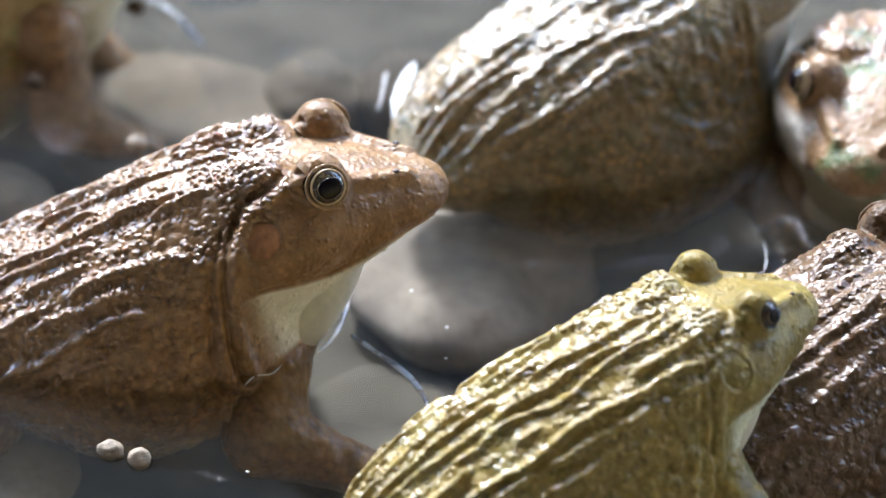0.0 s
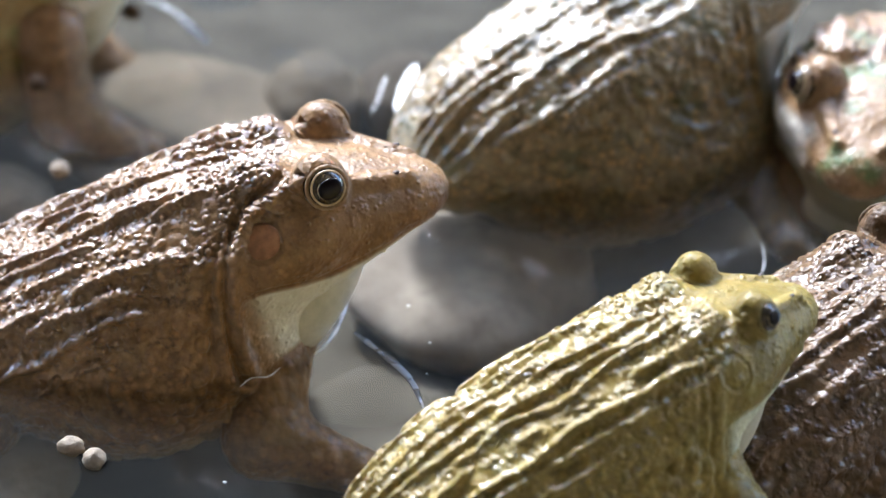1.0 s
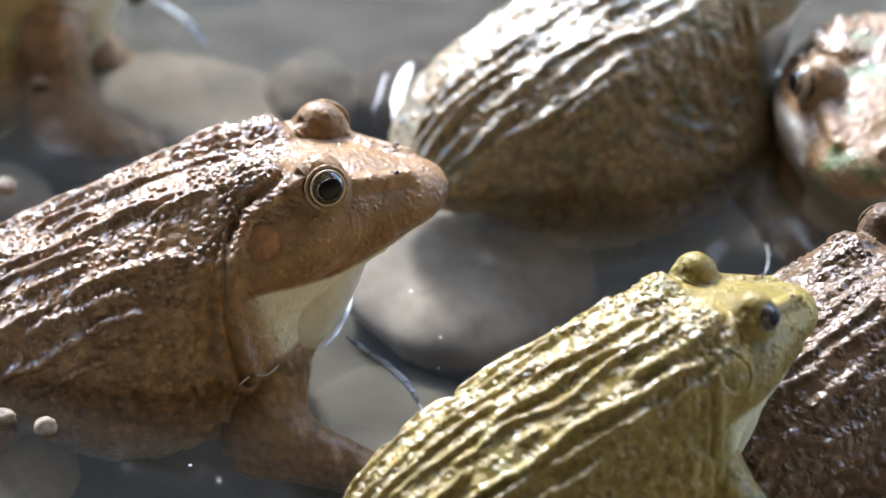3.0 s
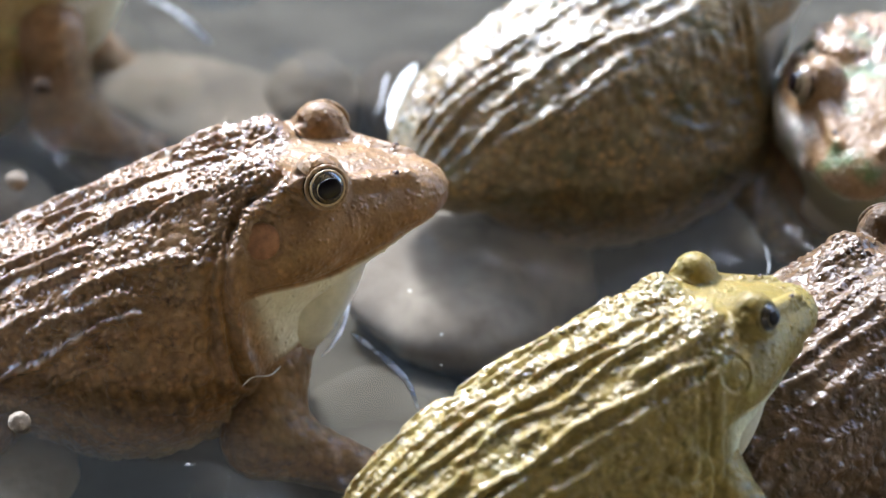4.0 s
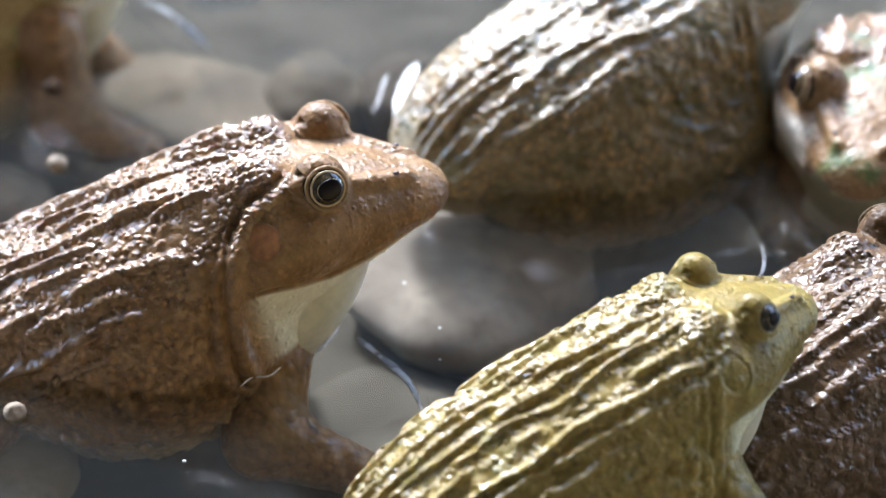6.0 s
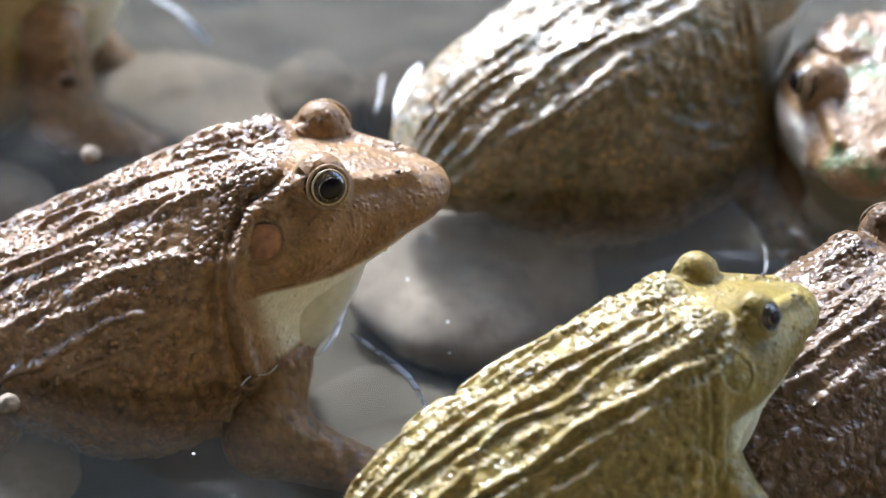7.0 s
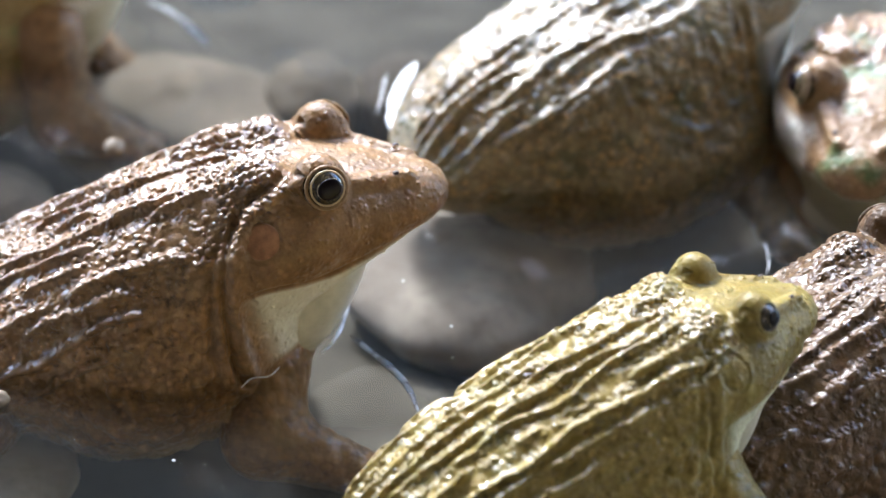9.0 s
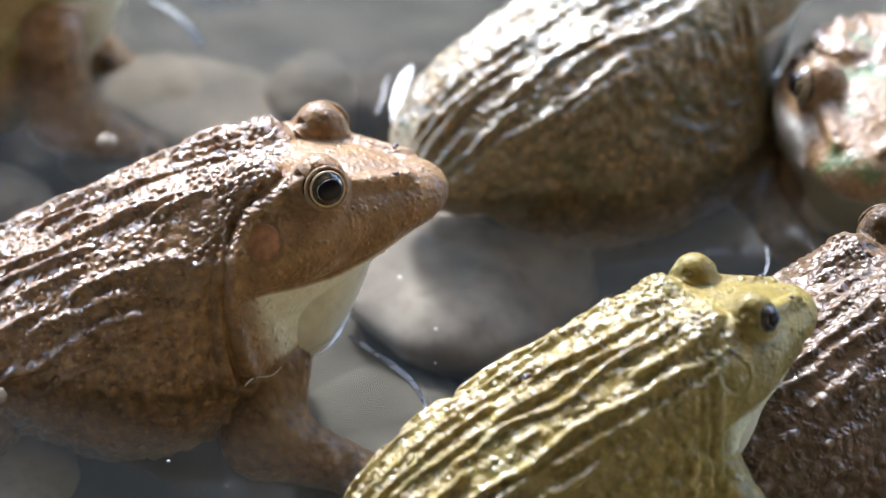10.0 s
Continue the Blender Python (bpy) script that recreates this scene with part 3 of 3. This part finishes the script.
# ---- pebbles under the water ----
for x, y, rx, ry, rz, turn, mat, words in (
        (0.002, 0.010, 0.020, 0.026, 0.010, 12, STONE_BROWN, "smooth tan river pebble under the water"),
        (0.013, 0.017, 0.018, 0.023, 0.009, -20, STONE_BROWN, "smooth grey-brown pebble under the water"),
        (0.016, -0.018, 0.010, 0.008, 0.004, 30, STONE_TAN, "small brown pebble on the pool bed"),
        (-0.028, 0.092, 0.011, 0.014, 0.009, 5, STONE_TAN, "tan pebble under the water"),
        (-0.010, 0.094, 0.009, 0.015, 0.008, -15, STONE_GREY, "greenish grey pebble under the water"),
        (-0.056, 0.084, 0.028, 0.032, 0.006, 20, STONE_TAN, "broad pale pebble under the water"),
        (-0.092, 0.044, 0.012, 0.012, 0.008, 0, STONE_TAN, "rounded tan pebble under the water"),
        (-0.086, -0.052, 0.021, 0.024, 0.009, 25, STONE_PALE, "grey pebble beside the brown frog's flank"),
        (-0.011, -0.036, 0.019, 0.024, 0.002, -10, SILT, "flat dark grey pebble beside the brown frog's foot")):
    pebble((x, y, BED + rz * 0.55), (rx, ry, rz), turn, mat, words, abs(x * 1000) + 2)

# ---- frogs ----
BOTH = [foreleg(-1), foreleg(1), hind_leg(-1), hind_leg(1)]
brown_frog, brown_throat = frog(pose(0.0009, -0.036, 0.0342, -2, -16.6, 1.4), 0.963, BROWN, 0.40, 1, "brown ridged bullfrog sitting in shallow water", drum=EARDRUM, neck=0.95, fine=((-135, -40, -24), (5, 18, 30)),
                                legs=[foreleg(-1, 1.0, (-46, 20, -31), (-31.5, 20, -43.5), (-42, 12, -21), 0.95), foreleg(1, 0.45, (-48, 24, -28), (-50, 22, -42)),
                                      hind_leg(-1, (-99, 17, -13), 0.4, 1.0, -122), hind_leg(1)])
olive_frog, olive_throat = frog(pose(0.0617, -0.085, 0.0392, -3.5, -12.5, 32), 0.76, OLIVE, 0.42, 2, "yellow-olive ridged frog half out of the water", fine=((-135, -40, -24), (5, 22, 30)),
                                bend=8, beads=0.6, rim=EYEBALL, eye_size=0.74, legs=BOTH)
rear_frog, rear_throat = frog(pose(0.0800, 0.0680, 0.0365, -10, -17, 32), 0.873, GREYBROWN, 0.7, 3, "grey-brown mottled frog with a wet shining back",
                              fat=1.16, drop=-12, reach=-0.38, legs=[foreleg(-1, 0.6, (-46, 16, -36), (-47, 24, -50), (-44, 9, -18), 0.72), foreleg(1, 0.45), hind_leg(-1, (-90, 6, -12), 0.3, 0.5), hind_leg(1, (-90, 6, -12), 0.3, 0.5)], sag=7)
green_frog, green_throat = frog(pose(0.0783, -0.0056, 0.0165, 0, -6, -105), 0.966, GREEN, 0.5, 4, "brown and green frog with a pale lip", fine=((-60, -40, -10), (5, 20, 30)), ahead=0.45, drop=31, lip=0.9, legs=[foreleg(-1, 0.6, (-46, 18, -25), (-42, 14, -36)), foreleg(1), hind_leg(-1), hind_leg(1)])
dark_frog, dark_throat = frog(pose(0.1012, -0.05, 0.0282, 0, -15, 34), 0.9, DARK, 0.5, 5, "dark brown wrinkled frog beside the olive one", drop=-4, relief=0.6, beads=0.3, legs=BOTH)
far_frog, far_throat = frog(pose(-0.0523, 0.0905, 0.0280, -2, -16.6, 1.4), 0.937, OCHRE, 0.9, 6, "brown and green frog at the back of the pool", legs=[foreleg(-1, 1.0, (-39, 24, -27), (-27, 23, -40), (-37, 18, -8), 0.95), foreleg(1), hind_leg(-1), hind_leg(1)], leg_skin=BROWN)


# ---- small floating things ----
def floating(name, r, material, label, category, group, seed):
    v, f = ball((1, 1, 1), 24, 14)
    v = v * (1 + 0.16 * perlin(v * 1.6 + seed * 5.3) + 0.05 * perlin(v * 4 + seed))[:, None]
    return tagged(part(name, v * np.array(r) * 0.001, f, material, None), label, category, group)


def pellets():
    made = []
    for i, (r, mat) in enumerate((((2.4, 1.9, 1.7), PELLET), ((2.1, 2.0, 1.9), PELLET), ((2.0, 2.2, 1.7), PELLET), ((2.1, 1.8, 1.6), PELLET_BROWN), ((1.9, 1.9, 1.6), PELLET_BROWN))):
        words = "pale tan feed pellet floating on the water" if mat is PELLET else "soaked dark brown feed pellet on the water"
        made.append(floating("feed_pellet", r, mat, words, "pellet", "floating feed pellets", i))
    return made


def specks():
    return [floating("white_speck", (k, k * 0.8, k * 0.6), SPECK, "tiny white speck floating on the water", "speck", "white specks on the water", i)
            for i, k in enumerate((0.26, 0.22, 0.25, 0.34))]


def ripple(points, r, label, flat=0.7, material=RIPPLE):
    """A raised edge of water, where it clings to a body or runs as a crest: a low tube along points in millimetres."""
    p = np.array(points, float)
    p = np.concatenate([[2 * p[0] - p[1]], p, [2 * p[-1] - p[-2]]])
    line = []
    for a, b, c, d in zip(p, p[1:], p[2:], p[3:]):
        for t in np.arange(0, 1, 0.125):
            line.append(0.5 * (2 * b + (c - a) * t + (2 * a - 5 * b + 4 * c - d) * t * t + (3 * b - a - 3 * c + d) * t ** 3))
    line = np.array(line + [p[-2]])
    way = np.gradient(line, axis=0)
    way /= np.linalg.norm(way, axis=1)[:, None]
    n, sides = len(line), 12
    s = np.linspace(0, 1, n)
    rad = r * (0.15 + 0.85 * np.sin(math.pi * s) ** 0.5) * (1 + 0.35 * perlin(np.stack([s * 7 + line[0, 0], s * 0, s * 0 + 0.5], 1)))
    v = []
    for i in range(n):
        for k in range(sides):
            a = 2 * math.pi * k / sides
            v.append((line[i, 0] - way[i, 1] * rad[i] * math.cos(a), line[i, 1] + way[i, 0] * rad[i] * math.cos(a), flat * rad[i] * math.sin(a)))
    f = [[i * sides + k, i * sides + (k + 1) % sides, (i + 1) * sides + (k + 1) % sides, (i + 1) * sides + k] for i in range(n - 1) for k in range(sides)]
    v = np.array(v) * 0.001
    mid = v.mean(0) * np.array((1, 1, 0))
    ob = part("ripple", v - mid, f, material, None)
    ob.location = mid + np.array((0, 0, WATER_Z))
    ob.visible_shadow = False
    return tagged(ob, label, "water ripple", "bright ripples on the water")


FEED = pellets()
SPECKS = specks()
RIPPLES = [
    ripple(((-17.7, -28.8), (-17.9, -35.5), (-19.0, -42.6), (-20.9, -48.5), (-22.8, -52.0)), 0.45, "edge of water clinging to the brown frog's throat, its glint painted white", 0.6),
    ripple(((-36.0, -63.5), (-34.2, -60.4), (-31.2, -59.7), (-29.3, -56.6)), 0.18, "edge of water round the brown frog's arm, its glint painted white", 0.6),
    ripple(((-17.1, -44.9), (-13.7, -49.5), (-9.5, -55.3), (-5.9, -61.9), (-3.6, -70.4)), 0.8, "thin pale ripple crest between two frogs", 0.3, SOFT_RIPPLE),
    ripple(((-5.8, 62.8), (-8.0, 53.8), (-9.4, 43.8), (-9.5, 33.6)), 1.15, "edge of water behind the mottled frog, its shine painted white", 1.0),
    ripple(((44.2, 19.9), (48.5, 25.7), (55.0, 30.5), (62.4, 38.9), (68.7, 53.8), (72.7, 73.2)), 0.28, "edge of water along the mottled frog's shoulder, its shine partly painted white", 1.0, SOFT_RIPPLE),
    ripple(((-63.5, 93.5), (-57.2, 86.6), (-52.4, 77.2), (-49.1, 70.6)), 0.9, "soft pale ripple at the back of the pool", 0.06, SOFT_RIPPLE),
    ripple(((61.0, -11.5), (60.9, -19.0), (59.8, -24.2)), 0.16, "short faint ripple beside the olive frog", 0.8, SOFT_RIPPLE),
    ripple(((-14.0, 40.5), (-12.9, 47.0), (-12.4, 53.5), (-11.7, 58.0)), 0.13, "hair-thin glint painted white on the water above the brown frog's head", 0.8)]


def wavelet(x, y, rx, ry, turn, label):
    """A shallow lens of clear water that lies in the surface, and flashes when it tips towards the sun; millimetres."""
    a = np.arange(48) * 2 * math.pi / 48
    k = 1 + 0.3 * perlin(np.stack([1.3 * np.cos(a) + x, 1.3 * np.sin(a), a * 0 + 0.5], 1))
    u, w, c, d = rx * k * np.cos(a), ry * k * np.sin(a), math.cos(radians(turn)), math.sin(radians(turn))
    v = np.concatenate([np.stack([u * c - w * d, u * d + w * c, a * 0 + h], 1) for h in (0.012, -0.012)])
    f = [list(range(48)), list(range(95, 47, -1))] + [[i, 48 + i, 48 + (i + 1) % 48, (i + 1) % 48] for i in range(48)]
    ob = part("wavelet", v * 0.001, f, CLEAR_RIPPLE, None, smooth=False)
    ob.location = (x * 0.001, y * 0.001, WATER_Z)
    ob.visible_shadow = False
    return tagged(ob, label, "water ripple", "wavelets that catch the sun")


FLASH = "small clear wavelet that flashes in the sun"
WAVELETS = [(wavelet(-2.6, -10.4, 4.4, 2.8, 30, FLASH), 2.0), (wavelet(-25.1, 62.8, 5.0, 5.0, 20, FLASH), 1.8),
            (wavelet(-32.4, 67.9, 3.6, 3.2, 10, FLASH), 1.8), (wavelet(-47.9, 92.4, 7.0, 4.0, 0, FLASH), 1.5)]


def motions():
    """All that moves: floating things drift, the water sways, throats pump."""
    drift = (
        ((0, -57.5, -84.5), (0.6, -60.1, -82.7), (1.2, -66.4, -83.2), (1.8, -69.5, -80.5), (2.5, -73.4, -76.2), (4, -82.2, -72.2),
         (10, -85.5, -65.7)),
        ((0, -52.4, -87.3), (0.6, -55.6, -85.7), (1.2, -62.0, -87.7), (1.8, -64.0, -85.0), (2.5, -66.7, -79.5), (4, -74.0, -75.7),
         (4.6, -75.2, -74.6), (5.2, -74.0, -74.4), (7, -76.8, -70.0), (7.6, -75.7, -70.0), (8.2, -79.6, -69.4), (9.6, -77.8, -67.8),
         (10, -79.1, -67.2)),
        ((0, -61.1, 26.9), (0.3, -61.7, 29.3), (0.6, -64.4, 29.3), (0.9, -72.2, 20.3), (1.2, -80.6, 12.7), (1.8, -83.6, 12.7),
         (2.5, -85.4, 9.5), (4, -83.4, 12.0), (4.5, -79.6, 16.2), (5, -73.9, 18.2), (5.5, -76.6, 18.7), (7, -70.1, 22.2),
         (7.5, -65.6, 24.6), (9, -65.4, 25.7), (10, -67.0, 28.1)),
        ((0, -65.8, 88.5), (0.3, -63.0, 90.2), (0.6, -67.9, 85.2), (0.9, -66.7, 88.5), (1.2, -66.5, 77.2), (1.5, -69.0, 72.9),
         (1.8, -67.9, 81.2), (2.1, -66.4, 85.2), (2.7, -66.2, 90.2), (4, -65.7, 103.2), (10, -65.0, 110.4)),
        ((0, -84.2, 53.8), (2.5, -82.9, 52.6), (5.5, -81.1, 51.3), (7, -77.5, 54.3), (7.5, -75.5, 55.9), (8, -73.6, 57.6),
         (9, -71.5, 60.7), (10, -70.0, 62.8)))
    for ob, rows in zip(FEED, drift):
        walk(ob, [(t, pose(x * 0.001, y * 0.001, WATER_Z + 0.0004, 0, 0, 25 * math.sin(t * 0.7 + x))) for t, x, y in rows])
    drift = (
        ((0, -6.0, -30.4), (1, -6.5, -35.5), (2.5, -6.0, -30.4), (4.5, -6.5, -29.8), (5.5, -7.3, -27.7), (7.5, -6.9, -26.1),
         (9, -7.4, -26.3), (10, -8.1, -24.6)),
        ((0, 0.3, -54.3), (1, -3.0, -59.1), (2.5, -1.4, -57.8), (4.5, -0.3, -55.8), (5.5, -0.9, -54.9), (7.5, 1.4, -52.0),
         (9, 1.7, -53.5), (10, -1.4, -55.1)),
        ((0, 0.6, -43.5), (1, -2.5, -48.5), (2.5, -0.7, -47.3), (4.5, -0.3, -45.1), (5.5, -0.9, -43.9), (7.5, 1.1, -41.2),
         (9, 1.5, -42.6), (10, -1.3, -43.2)),
        ((0, -33.6, -91.0), (1, -37.3, -93.9), (2.5, -42.7, -89.2), (4.5, -44.0, -88.4), (5.5, -44.8, -88.0), (7.5, -43.0, -85.0),
         (9, -46.3, -87.1), (10, -47.2, -87.1)))
    for ob, rows in zip(SPECKS, drift):
        walk(ob, [(t, pose(x * 0.001, y * 0.001, WATER_Z + 0.0002)) for t, x, y in rows])
    # the water's face slides to and fro under its ripples
    walk(water, [(t, pose(0.006 * math.sin(1.9 * t) + 0.0015 * t, 0.005 * math.sin(2.6 * t + 1), WATER_Z)) for t in np.arange(0, 10.01, 0.25)])
    for i, ob in enumerate(RIPPLES):
        x, y, z = ob.location
        walk(ob, [(t, pose(x + 0.0005 * math.sin(5.1 * t + i), y + 0.0006 * math.sin(4.3 * t + 2 * i), z + 0.00012 * math.sin(6.0 * t + 3 * i), 0, 0, 2.5 * math.sin(3.7 * t + i)))
                  for t in np.arange(0, 10.01, 0.2)])
    # wavelets tip over for a moment as a ripple runs under them
    for ob, t in WAVELETS:
        x, y, z = ob.location
        half = (Vector(EYE) - ob.location).normalized() + sun.matrix_world.to_3x3().col[2]
        flat = pose(x, y, z - 0.0003)
        tipped = pose(x, y, z + 0.0002, math.degrees(math.atan2(-half.y, half.z)), math.degrees(math.atan2(half.x, half.z)), 0)
        walk(ob, [(0.0, flat), (t - 0.2, flat), (t - 0.03, tipped), (t + 0.03, tipped), (t + 0.17, flat), (10.0, flat)])
    pump = lambda ob, rows: walk(ob, [(t, rest @ Matrix.Translation((0, 0, -0.001 * d))) for rest in (ob.matrix_basis.copy(),) for t, d in rows])
    pump(brown_throat, [(0, 0), (0.5, 0.3), (1.0, 0), (1.6, 1.0), (2.0, 0.2), (2.5, 1.1), (3.2, 0.1), (4.0, 0.4), (4.5, 0.1), (5.5, 0.5), (6.3, 1.0), (7.0, 0.2), (7.5, 0), (8.2, 0.8), (9.0, 0.5), (9.5, 0.2), (10, 1.1)])
    pump(green_throat, [(0, 0.6), (0.5, 0.2), (1.0, -0.4), (1.7, 0.2), (2.5, 1.0), (3.2, 0.0), (4.0, 0.6), (4.5, 0), (5.5, -0.4), (6.2, 0.6), (7.5, -0.2), (8.2, 0.5), (9.0, 1.0), (10, 1.1)])
    pump(olive_throat, [(0, 0), (0.8, 0.7), (1.6, 0), (2.4, 0.7), (3.3, 0), (4.2, 0.7), (5.1, 0), (6.0, 0.7), (6.9, 0), (7.8, 0.7), (8.7, 0), (9.4, 0.7), (10, 0.2)])


motions()
